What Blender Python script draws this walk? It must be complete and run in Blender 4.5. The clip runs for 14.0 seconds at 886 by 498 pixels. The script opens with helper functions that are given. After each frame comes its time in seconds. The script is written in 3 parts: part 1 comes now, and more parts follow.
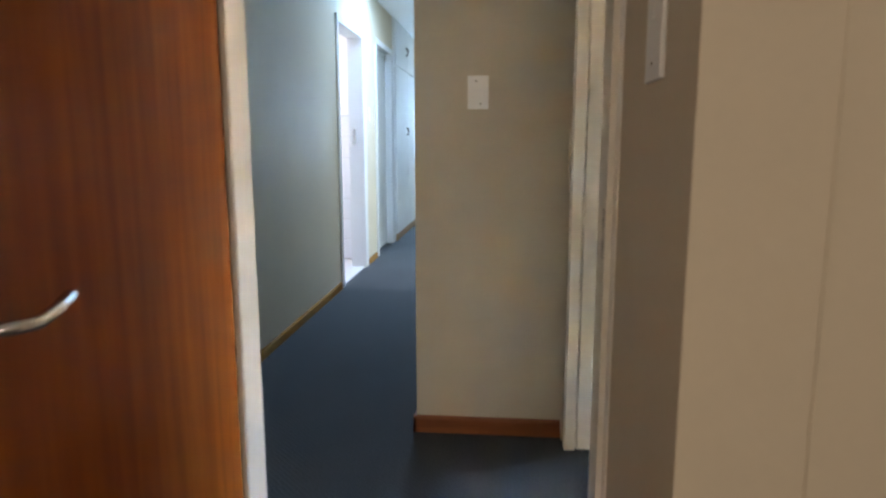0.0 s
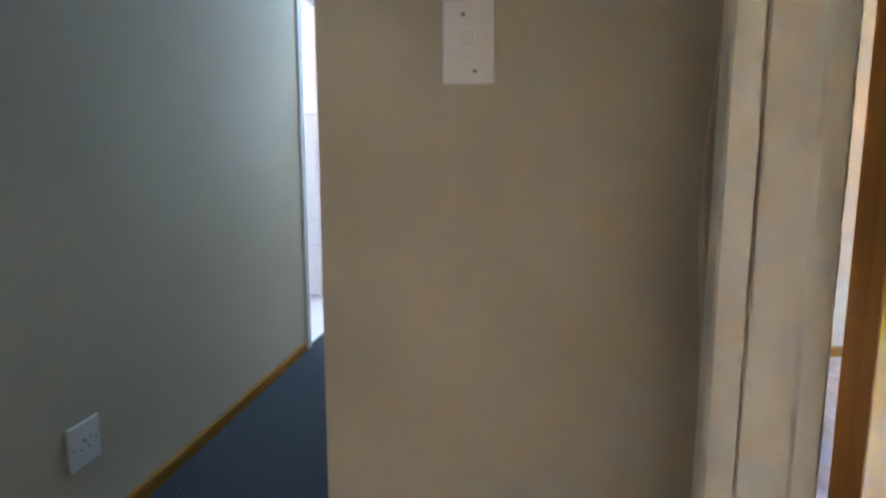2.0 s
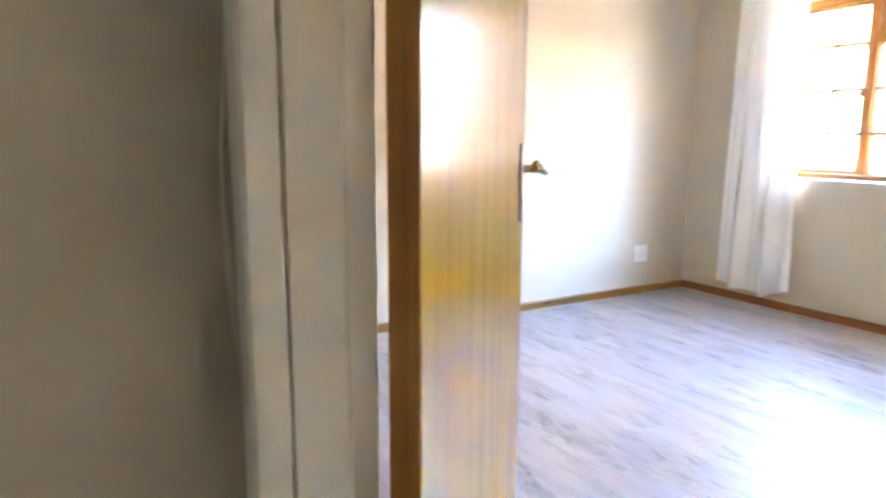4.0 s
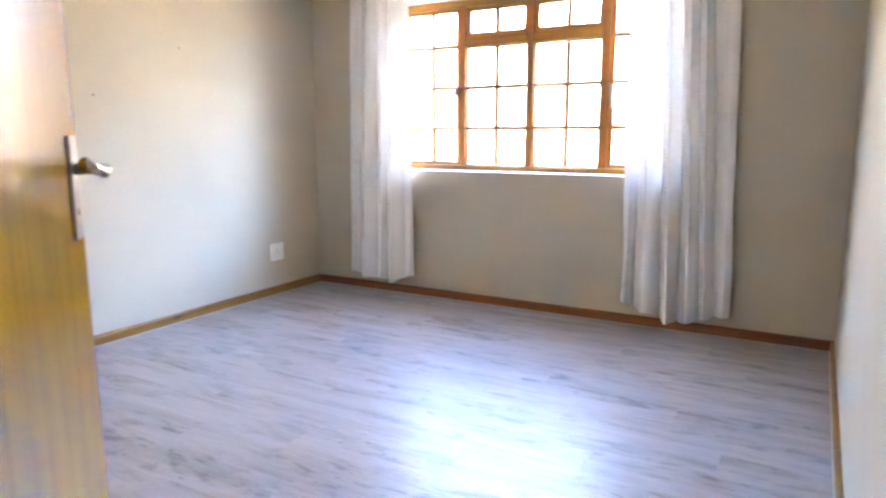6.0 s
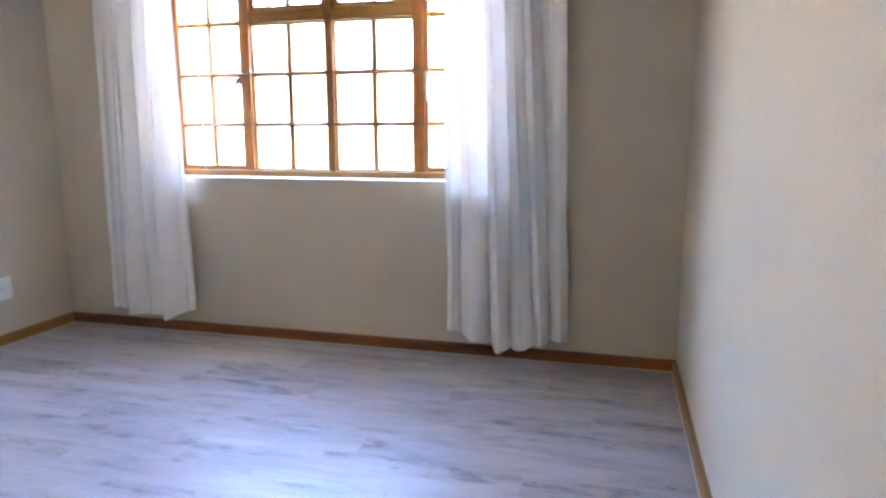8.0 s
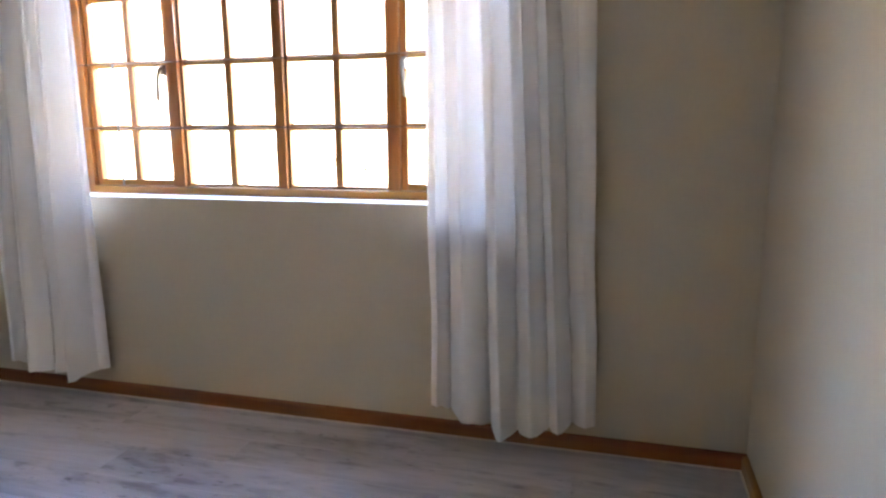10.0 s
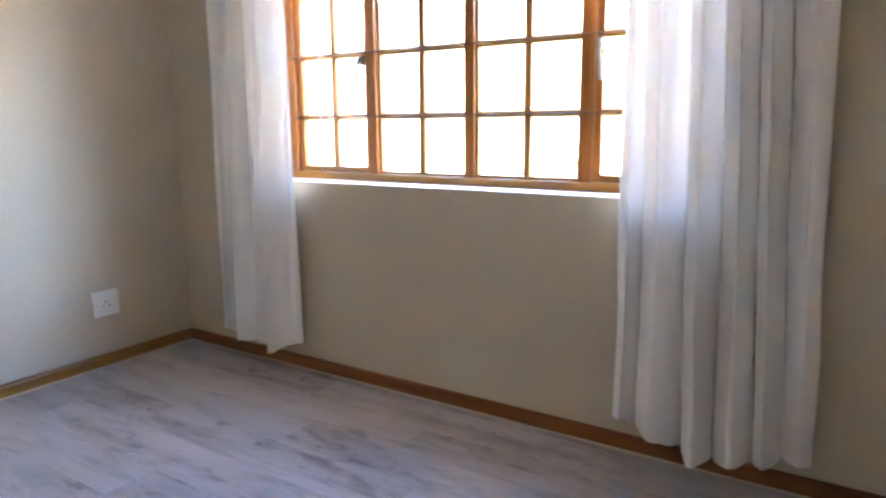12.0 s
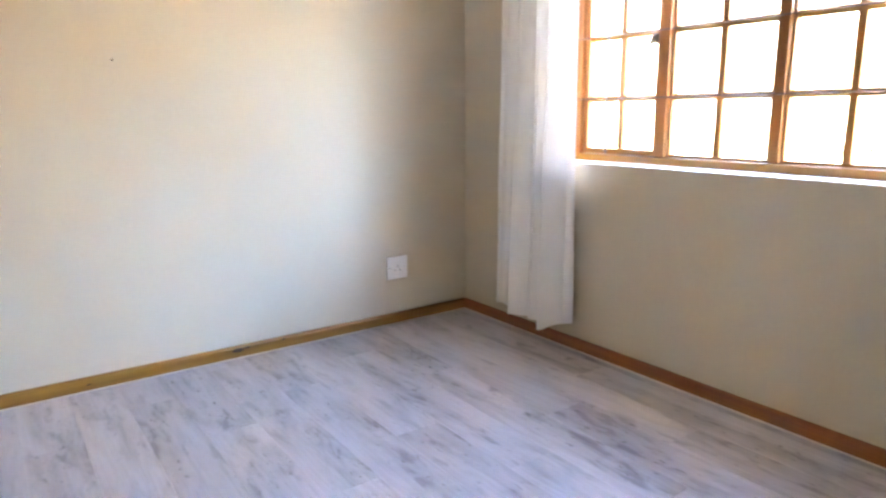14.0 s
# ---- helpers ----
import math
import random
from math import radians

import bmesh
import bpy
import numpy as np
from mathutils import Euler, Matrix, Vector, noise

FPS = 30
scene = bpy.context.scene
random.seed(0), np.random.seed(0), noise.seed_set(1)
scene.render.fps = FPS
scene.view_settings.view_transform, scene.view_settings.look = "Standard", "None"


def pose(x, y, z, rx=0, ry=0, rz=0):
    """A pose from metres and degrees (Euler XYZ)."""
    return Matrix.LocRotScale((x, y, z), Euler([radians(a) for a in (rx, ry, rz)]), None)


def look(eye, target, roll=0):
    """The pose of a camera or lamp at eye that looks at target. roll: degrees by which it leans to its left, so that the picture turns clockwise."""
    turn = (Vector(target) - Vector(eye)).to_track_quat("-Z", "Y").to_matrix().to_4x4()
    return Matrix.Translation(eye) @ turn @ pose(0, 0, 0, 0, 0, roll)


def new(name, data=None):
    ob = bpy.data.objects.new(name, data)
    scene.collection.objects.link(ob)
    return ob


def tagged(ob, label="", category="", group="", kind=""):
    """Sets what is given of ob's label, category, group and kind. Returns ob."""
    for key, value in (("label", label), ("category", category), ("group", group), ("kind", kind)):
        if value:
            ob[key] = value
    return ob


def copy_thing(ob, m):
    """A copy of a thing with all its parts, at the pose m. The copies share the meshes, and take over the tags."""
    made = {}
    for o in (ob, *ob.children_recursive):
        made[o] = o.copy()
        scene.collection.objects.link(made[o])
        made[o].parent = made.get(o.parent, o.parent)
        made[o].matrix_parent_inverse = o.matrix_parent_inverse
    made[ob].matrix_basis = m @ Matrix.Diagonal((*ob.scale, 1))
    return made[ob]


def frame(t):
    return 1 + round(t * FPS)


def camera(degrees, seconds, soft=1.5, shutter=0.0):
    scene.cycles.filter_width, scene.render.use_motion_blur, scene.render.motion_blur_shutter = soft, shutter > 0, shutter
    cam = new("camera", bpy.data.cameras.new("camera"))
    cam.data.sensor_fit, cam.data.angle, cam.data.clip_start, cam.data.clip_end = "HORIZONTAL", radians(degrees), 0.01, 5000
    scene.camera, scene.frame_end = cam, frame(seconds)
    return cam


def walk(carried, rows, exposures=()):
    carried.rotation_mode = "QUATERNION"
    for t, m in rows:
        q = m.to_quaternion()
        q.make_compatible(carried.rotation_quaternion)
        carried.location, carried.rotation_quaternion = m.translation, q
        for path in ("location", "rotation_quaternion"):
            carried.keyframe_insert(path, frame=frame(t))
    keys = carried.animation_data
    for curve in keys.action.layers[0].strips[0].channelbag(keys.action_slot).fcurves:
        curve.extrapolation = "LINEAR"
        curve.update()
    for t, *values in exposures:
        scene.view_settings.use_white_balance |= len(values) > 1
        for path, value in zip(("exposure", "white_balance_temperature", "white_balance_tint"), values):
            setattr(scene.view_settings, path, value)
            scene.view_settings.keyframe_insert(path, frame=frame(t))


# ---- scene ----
FOV = 68.1
cam = camera(FOV, 14.0, soft=2.5, shutter=0.4)
# seconds, x, y, z, yaw, pitch, roll
PATH = [
    (0.0, 0.347, -2.504, 1.163, 5.47, -9.29, -0.05),
    (0.5, 0.332, -2.033, 1.199, 6.47, -9.31, -0.19),
    (1.0, 0.266, -1.612, 1.216, 7.37, -9.30, -0.40),
    (1.5, 0.277, -1.251, 1.192, 7.83, -9.32, -0.08),
    (2.0, 0.337, -1.017, 1.195, 7.69, -9.12, 0.02),
    (2.5, 0.374, -0.873, 1.211, 4.50, -9.75, 0.19),
    (3.0, 0.384, -0.819, 1.220, -7.22, -9.47, 0.57),
    (3.5, 0.408, -0.817, 1.204, -20.07, -9.27, 0.23),
    (4.0, 0.424, -0.818, 1.205, -29.80, -9.49, 0.25),
    (4.2, 0.427, -0.812, 1.206, -33.30, -9.50, 0.34),
    (6.3, 0.717, -0.682, 1.190, -63.59, -9.99, -0.04),
    (6.5, 0.761, -0.660, 1.186, -65.45, -10.15, -0.03),
    (7.0, 0.899, -0.588, 1.189, -69.28, -10.22, -0.05),
    (7.5, 1.119, -0.533, 1.204, -72.72, -9.96, -0.05),
    (8.0, 1.430, -0.531, 1.194, -75.30, -9.92, -0.08),
    (8.2, 1.548, -0.540, 1.195, -75.92, -9.91, -0.06),
    (10.5, 2.464, -0.380, 1.239, -72.72, -10.60, -0.54),
    (11.0, 2.496, -0.396, 1.228, -67.84, -10.57, -0.39),
    (11.5, 2.513, -0.390, 1.211, -62.96, -10.45, -0.34),
    (12.0, 2.508, -0.379, 1.201, -57.39, -10.54, -0.41),
    (12.5, 2.505, -0.371, 1.204, -51.33, -10.96, -0.55),
    (13.0, 2.476, -0.357, 1.207, -45.93, -11.33, -0.56),
    (13.5, 2.444, -0.330, 1.201, -40.73, -11.60, -0.53),
    (14.0, 2.416, -0.301, 1.192, -35.38, -11.74, -0.50),
]


def eye(row):
    t, x, y, z, yaw, pitch, roll = row
    base = pose(x, y, z, 90 + pitch, 0, yaw)
    return t, base @ pose(0, 0, 0, 0, 0, roll)


walk(cam, [eye(r) for r in PATH], exposures=[
    (0.0, 7.8, 7200, 16), (0.6, 7.8, 7000, 17), (1.5, 7.6, 6900, 17), (2.6, 7.75, 6900, 17), (3.2, 7.85, 6950, 17), (3.6, 7.83, 6950, 17), (4.2, 7.75, 6950, 17),
    (6.3, 7.05, 6850, 19), (8.2, 6.75, 6450, 20), (10.3, 6.25, 7150, 19), (11.2, 6.25, 7150, 19), (12.5, 6.6, 7300, 18), (14.0, 7.0, 7400, 18)])

# ---- plan, in metres ----
XW, XG = 4.815, 5.003          # bedroom window wall, plane of the glass
YL, YR = 2.838, -0.869         # bedroom side walls
XH, XB = 0.60, 0.75            # wall between hall and bedroom
CL = -0.957                    # long passage wall
YA0, YA1 = -1.065, -0.942      # wall with the first doorway
CEIL = 2.55
OUT = 5.045                    # outside face of the window wall

# ---- world, sun, large lights ----
world = bpy.data.worlds.new("sky")
scene.world = world
world.use_nodes = True
wn = world.node_tree
sky = wn.nodes.new("ShaderNodeTexSky")
sky.sky_type, sky.sun_disc = "NISHITA", False
sky.dust_density, sky.ozone_density = 0.2, 3.0
sky.sun_elevation, sky.sun_rotation = radians(47.7), radians(-45.0)
wn.nodes["Background"].inputs["Strength"].default_value = 0.15
wn.links.new(sky.outputs["Color"], wn.nodes["Background"].inputs["Color"])
sun = new("sun", bpy.data.lights.new("sun", "SUN"))
sun.data.energy, sun.data.angle, sun.data.color = 2.2, radians(0.5), (1.0, 0.945, 0.81)
sun.matrix_world = look((-4.5, 4.5, 7.0), (0, 0, 0))


def window_light(name, at, target, width, height, watts, colour):
    ob = new(name, bpy.data.lights.new(name, "AREA"))
    ob.data.shape, ob.data.size, ob.data.size_y = "RECTANGLE", width, height
    ob.data.energy, ob.data.color = watts, colour
    ob.matrix_world = look(at, target)
    return ob


# Two lamps in unseen study openings, added to brighten the walls around the doorway.
window_light("study_back_fill", (1.3, -7.87, 1.5), (0.8, 0, 1.4), 1.4, 1.1, 0.27, (1.0, 0.91, 0.82))
window_light("study_side_fill", (-1.69, -4.4, 1.5), (0.6, -3.4, 1.4), 1.1, 1.1, 0.12, (1.0, 0.91, 0.80))
# Lamp in an unseen side room, added to brighten the long passage wall.
window_light("spare_room_fill", (2.39, 3.9, 1.5), (-1.0, 3.7, 1.3), 1.1, 1.0, 0.42, (0.58, 0.80, 1.0))
window_light("passage_daylight", (-0.5, 11.49, 1.7), (-0.5, 0, 1.4), 0.65, 0.9, 2.3, (0.35, 0.63, 1.0))
# Unseen ceiling lamp, added for the bluish light high on the passage wall.
window_light("passage_top_fill", (-0.48, 3.3, CEIL + 0.06), (-0.48, 3.3, 0), 0.5, 1.0, 0.225, (0.30, 0.58, 1.0))
window_light("bathroom_daylight", (-2.72, 3.1, 1.7), (0, 3.6, 1.3), 0.8, 0.7, 0.19, (0.72, 0.80, 1.0))
portal = window_light("window_sky", (OUT + 0.02, 1.09, 1.55), (0, 1.09, 1.55), 2.06, 1.2, 1.0, (1.0, 1.0, 1.0))
portal.data.cycles.is_portal = True


# ---- mesh helpers ----
def add_box(bm, lo, hi, bevel=0.0):
    lo, hi = Vector(lo), Vector(hi)
    m = Matrix.LocRotScale((lo + hi) / 2, None, hi - lo)
    made = bmesh.ops.create_cube(bm, size=1.0, matrix=m)["verts"]
    if bevel:
        edges = list({e for v in made for e in v.link_edges})
        bmesh.ops.bevel(bm, geom=edges, offset=bevel, segments=2, profile=0.6, affect="EDGES")


def boxes(*items, bevel=0.0):
    bm = bmesh.new()
    for lo, hi in items:
        add_box(bm, lo, hi, bevel)
    return bm


def prism(points, z0, z1):
    """An upright bar with the given outline in the plan."""
    bm = bmesh.new()
    low = [bm.verts.new((x, y, z0)) for x, y in points]
    high = [bm.verts.new((x, y, z1)) for x, y in points]
    bm.faces.new(low)
    bm.faces.new(high)
    for i in range(len(points)):
        j = (i + 1) % len(points)
        bm.faces.new((low[i], low[j], high[j], high[i]))
    bmesh.ops.recalc_face_normals(bm, faces=bm.faces)
    return bm


def add_tube(bm, line, radius, sides=8):
    """A round bar along a line of points."""
    line = [Vector(p) for p in line]
    rings = []
    for i, p in enumerate(line):
        way = (line[min(i + 1, len(line) - 1)] - line[max(i - 1, 0)]).normalized()
        side = way.cross((0.31, 0.2, 0.93)).normalized()
        up = way.cross(side)
        rings.append([bm.verts.new(p + radius * (math.cos(a) * side + math.sin(a) * up))
                      for a in (2 * math.pi * k / sides for k in range(sides))])
    for a, b in zip(rings, rings[1:]):
        for k in range(sides):
            bm.faces.new((a[k], a[(k + 1) % sides], b[(k + 1) % sides], b[k]))
    bm.faces.new(rings[0])
    bm.faces.new(rings[-1])
    bmesh.ops.recalc_face_normals(bm, faces=bm.faces)
    for f in bm.faces:
        f.smooth = True


def mesh_of(name, bm, material):
    data = bpy.data.meshes.new(name)
    bm.to_mesh(data)
    bm.free()
    data.materials.append(material)
    return data


def thing(name, bm, material, label="", category="", kind="", group=""):
    return tagged(new(name, mesh_of(name, bm, material)), label, category, group, kind)


def holder(name, at, label="", category="", kind="", group="", rz=0.0):
    ob = new(name)
    ob.matrix_world = pose(*at, 0, 0, rz)
    ob.empty_display_size = 0.05
    return tagged(ob, label, category, group, kind)


def part(name, bm, material, parent, label=""):
    """One mesh under a thing or a part, in its parent's own space."""
    ob = new(name, mesh_of(name, bm, material))
    ob.parent = parent
    return tagged(ob, label)


# ---- materials ----
def material(name, colour, rough=0.5, metal=0.0, spec=0.5):
    m = bpy.data.materials.new(name)
    m.use_nodes = True
    bsdf = m.node_tree.nodes["Principled BSDF"]
    bsdf.inputs["Base Color"].default_value = (*colour, 1)
    bsdf.inputs["Roughness"].default_value = rough
    bsdf.inputs["Metallic"].default_value = metal
    bsdf.inputs["Specular IOR Level"].default_value = spec
    return m, m.node_tree, bsdf


def coords(tree, scale=(1, 1, 1)):
    tc = tree.nodes.new("ShaderNodeTexCoord")
    mp = tree.nodes.new("ShaderNodeMapping")
    mp.inputs["Scale"].default_value = scale
    tree.links.new(tc.outputs["Object"], mp.inputs["Vector"])
    return mp.outputs["Vector"]


def noise_of(tree, vector, scale, detail=4.0, rough=0.55, bend=0.0):
    n = tree.nodes.new("ShaderNodeTexNoise")
    n.inputs["Scale"].default_value, n.inputs["Detail"].default_value, n.inputs["Roughness"].default_value = scale, detail, rough
    n.inputs["Distortion"].default_value = bend
    tree.links.new(vector, n.inputs["Vector"])
    return n.outputs["Fac"]


def ramp(tree, fac, stops):
    r = tree.nodes.new("ShaderNodeValToRGB")
    while len(r.color_ramp.elements) < len(stops):
        r.color_ramp.elements.new(0.5)
    for e, (at, c) in zip(r.color_ramp.elements, stops):
        e.position, e.color = at, (*c, 1) if len(c) == 3 else c
    tree.links.new(fac, r.inputs["Fac"])
    return r.outputs["Color"]


def mixed(tree, kind, fac, a, b):
    m = tree.nodes.new("ShaderNodeMix")
    m.data_type, m.blend_type = "RGBA", kind
    for slot, v in (("Factor", fac), ("A", a), ("B", b)):
        sock = [s for s in m.inputs if s.name == slot and (slot == "Factor") == (s.type == "VALUE") and s.type in ("VALUE", "RGBA")][0]
        if isinstance(v, (int, float)):
            sock.default_value = v
        elif isinstance(v, tuple):
            sock.default_value = (*v, 1)
        else:
            tree.links.new(v, sock)
    return [s for s in m.outputs if s.type == "RGBA"][0]


def bump(tree, bsdf, height, strength, distance=0.002):
    b = tree.nodes.new("ShaderNodeBump")
    b.inputs["Strength"].default_value, b.inputs["Distance"].default_value = strength, distance
    tree.links.new(height, b.inputs["Height"])
    tree.links.new(b.outputs["Normal"], bsdf.inputs["Normal"])


def paint(name, colour, rough, vary=0.06, grain=0.12, spec=0.5):
    m, tree, bsdf = material(name, colour, rough, 0, spec)
    v = coords(tree)
    big = noise_of(tree, v, 1.7, 3)
    fine = noise_of(tree, v, 55, 4)
    dark = tuple(c * (1 - vary) for c in colour)
    light = tuple(min(1, c * (1 + vary)) for c in colour)
    col = ramp(tree, big, [(0.3, dark), (0.7, light)])
    col = mixed(tree, "MULTIPLY", 0.35, col, ramp(tree, fine, [(0.3, (0.93, 0.93, 0.93)), (0.7, (1, 1, 1))]))
    tree.links.new(col, bsdf.inputs["Base Color"])
    bump(tree, bsdf, noise_of(tree, v, 140, 3), grain, 0.0012)
    return m


def wood(name, dark, mid, light, axis, rough=0.35, density=1.0, coat=0.0, spec=0.5, relief=0.08, fleck=0.5):
    """Varnished timber with its grain along one axis (0, 1 or 2)."""
    m, tree, bsdf = material(name, mid, rough, 0, spec)
    scale = [26 * density] * 3
    scale[axis] = 1.1
    v = coords(tree, tuple(scale))
    grain = noise_of(tree, v, 1.0, 6, 0.62)
    scale2 = [95 * density] * 3
    scale2[axis] = 3.0
    fine = noise_of(tree, coords(tree, tuple(scale2)), 1.0, 4)
    col = ramp(tree, grain, [(0.28, dark), (0.5, mid), (0.74, light)])
    col = mixed(tree, "MULTIPLY", fleck, col, ramp(tree, fine, [(0.35, (0.72, 0.68, 0.64)), (0.6, (1, 1, 1))]))
    info = tree.nodes.new("ShaderNodeObjectInfo")
    hsv = tree.nodes.new("ShaderNodeHueSaturation")
    mr = tree.nodes.new("ShaderNodeMapRange")
    mr.inputs["To Min"].default_value, mr.inputs["To Max"].default_value = 0.93, 1.07
    tree.links.new(info.outputs["Random"], mr.inputs["Value"])
    tree.links.new(mr.outputs["Result"], hsv.inputs["Value"])
    tree.links.new(col, hsv.inputs["Color"])
    tree.links.new(hsv.outputs["Color"], bsdf.inputs["Base Color"])
    bsdf.inputs["Coat Weight"].default_value = coat
    bsdf.inputs["Coat Roughness"].default_value = 0.2
    bump(tree, bsdf, fine, relief, 0.0008)
    return m


def carpet_material():
    m, tree, bsdf = material("carpet_pile", (0.05, 0.06, 0.075), 0.95, 0, 0.05)
    v = coords(tree)
    big = noise_of(tree, v, 2.2, 3)
    tuft = noise_of(tree, coords(tree, (1, 1, 1)), 170, 5, 0.7)
    w = tree.nodes.new("ShaderNodeTexWave")
    w.wave_type, w.bands_direction = "BANDS", "DIAGONAL"
    w.inputs["Scale"].default_value, w.inputs["Distortion"].default_value, w.inputs["Detail"].default_value = 26, 2.2, 2
    tree.links.new(v, w.inputs["Vector"])
    col = ramp(tree, tuft, [(0.3, (0.030, 0.033, 0.036)), (0.55, (0.080, 0.084, 0.089)), (0.75, (0.145, 0.150, 0.158))])
    col = mixed(tree, "MULTIPLY", 0.22, col, ramp(tree, w.outputs["Fac"], [(0.2, (0.6, 0.6, 0.62)), (0.7, (1, 1, 1))]))
    col = mixed(tree, "MULTIPLY", 0.5, col, ramp(tree, big, [(0.3, (0.8, 0.8, 0.8)), (0.7, (1, 1, 1))]))
    tree.links.new(col, bsdf.inputs["Base Color"])
    add = tree.nodes.new("ShaderNodeMath")
    tree.links.new(tuft, add.inputs[0])
    tree.links.new(w.outputs["Fac"], add.inputs[1])
    bump(tree, bsdf, add.outputs[0], 0.28, 0.003)
    bsdf.inputs["Sheen Weight"].default_value = 0.02
    return m


def laminate_material():
    """Limed grey oak boards, grain along y, each board shifted by its own chance."""
    m, tree, bsdf = material("limed_oak", (0.28, 0.26, 0.24), 0.3, 0, 0.5)
    tc = tree.nodes.new("ShaderNodeTexCoord")
    info = tree.nodes.new("ShaderNodeObjectInfo")
    mul = tree.nodes.new("ShaderNodeMath")
    mul.operation = "MULTIPLY"
    mul.inputs[1].default_value = 37.0
    tree.links.new(info.outputs["Random"], mul.inputs[0])
    comb = tree.nodes.new("ShaderNodeCombineXYZ")
    for s in ("X", "Y", "Z"):
        tree.links.new(mul.outputs[0], comb.inputs[s])
    add = tree.nodes.new("ShaderNodeVectorMath")
    tree.links.new(tc.outputs["Object"], add.inputs[0])
    tree.links.new(comb.outputs[0], add.inputs[1])

    def stretched(scale):
        mp = tree.nodes.new("ShaderNodeMapping")
        mp.inputs["Scale"].default_value = scale
        tree.links.new(add.outputs[0], mp.inputs["Vector"])
        return mp.outputs["Vector"]
    band = noise_of(tree, stretched((10, 1.7, 1)), 1.0, 6, 0.62, 0.6)
    fine = noise_of(tree, stretched((120, 5, 1)), 1.0, 4, 0.6)
    knots = noise_of(tree, stretched((22, 7, 1)), 1.0, 3, 0.5, 0.4)
    cracks = noise_of(tree, stretched((70, 24, 1)), 1.0, 2, 0.4, 0.3)
    cluster = noise_of(tree, stretched((6.5, 0.9, 1)), 1.0, 4, 0.55, 0.5)
    patch = ramp(tree, cluster, [(0.46, (0.12, 0.12, 0.12)), (0.60, (1, 1, 1))])
    col = ramp(tree, band, [(0.27, (0.305, 0.280, 0.285)), (0.40, (0.41, 0.378, 0.388)), (0.52, (0.48, 0.445, 0.460)), (0.74, (0.54, 0.503, 0.520))])
    col = mixed(tree, "MULTIPLY", 0.32, col, ramp(tree, fine, [(0.35, (0.7, 0.69, 0.68)), (0.6, (1, 1, 1))]))
    col = mixed(tree, "MULTIPLY", 0.45, col, ramp(tree, cluster, [(0.50, (1, 1, 1)), (0.68, (0.62, 0.60, 0.59))]))
    knotted = mixed(tree, "MULTIPLY", 0.5, col, ramp(tree, knots, [(0.34, (0.24, 0.23, 0.23)), (0.42, (0.74, 0.73, 0.72)), (0.50, (1, 1, 1))]))
    knotted = mixed(tree, "MULTIPLY", 0.6, knotted, ramp(tree, cracks, [(0.27, (0.15, 0.14, 0.14)), (0.35, (1, 1, 1))]))
    col = mixed(tree, "MIX", patch, col, knotted)
    hsv = tree.nodes.new("ShaderNodeHueSaturation")
    mr = tree.nodes.new("ShaderNodeMapRange")
    mr.inputs["To Min"].default_value, mr.inputs["To Max"].default_value = 0.95, 1.04
    tree.links.new(info.outputs["Random"], mr.inputs["Value"])
    tree.links.new(mr.outputs["Result"], hsv.inputs["Value"])
    tree.links.new(col, hsv.inputs["Color"])
    tree.links.new(hsv.outputs["Color"], bsdf.inputs["Base Color"])
    rr = tree.nodes.new("ShaderNodeMapRange")
    rr.inputs["To Min"].default_value, rr.inputs["To Max"].default_value = 0.33, 0.42
    tree.links.new(band, rr.inputs["Value"])
    tree.links.new(rr.outputs["Result"], bsdf.inputs["Roughness"])
    bump(tree, bsdf, fine, 0.12, 0.0007)
    return m


def cloth_material():
    m, tree, bsdf = material("curtain_cotton", (0.80, 0.79, 0.76), 0.9, 0, 0.1)
    v = coords(tree, (1, 1, 1))
    weave = noise_of(tree, coords(tree, (420, 420, 420)), 1.0, 2)
    soil = noise_of(tree, v, 5, 4)
    col = ramp(tree, soil, [(0.3, (0.94, 0.925, 0.895)), (0.65, (0.965, 0.955, 0.93))])
    tree.links.new(col, bsdf.inputs["Base Color"])
    bump(tree, bsdf, weave, 0.25, 0.0006)
    tr = tree.nodes.new("ShaderNodeBsdfTranslucent")
    tree.links.new(col, tr.inputs["Color"])
    mix = tree.nodes.new("ShaderNodeMixShader")
    mix.inputs["Fac"].default_value = 0.09
    tree.links.new(bsdf.outputs["BSDF"], mix.inputs[1])
    tree.links.new(tr.outputs["BSDF"], mix.inputs[2])
    tree.links.new(mix.outputs["Shader"], tree.nodes["Material Output"].inputs["Surface"])
    return m


def glass_material():
    m, tree, bsdf = material("window_glass", (1, 1, 1), 0.0, 0, 0.5)
    bsdf.inputs["Transmission Weight"].default_value = 1.0
    bsdf.inputs["IOR"].default_value = 1.05
    return m


WALL = paint("taupe_wall_paint", (0.63, 0.55, 0.42), 0.6, 0.035, 0.10, 0.15)
CEILING = paint("white_ceiling_paint", (0.88, 0.87, 0.84), 0.8, 0.03)
ENAMEL = paint("cream_enamel", (0.91, 0.86, 0.75), 0.32, 0.03, 0.05)
CREAM = paint("aged_cream_enamel", (0.80, 0.74, 0.65), 0.4, 0.03, 0.05)
WHITE = paint("white_enamel", (0.78, 0.78, 0.77), 0.3, 0.02, 0.04)
WHITE_DULL = paint("dull_white_paint", (0.74, 0.75, 0.75), 0.7, 0.03, 0.04, 0.12)
PLASTIC, _t, _b = material("white_plastic", (0.88, 0.87, 0.84), 0.35)
PLASTIC_DARK, _t, _b = material("socket_slot", (0.05, 0.05, 0.05), 0.5)
SCREW, _t, _b = material("screw_steel", (0.32, 0.28, 0.24), 0.4, 0.9)
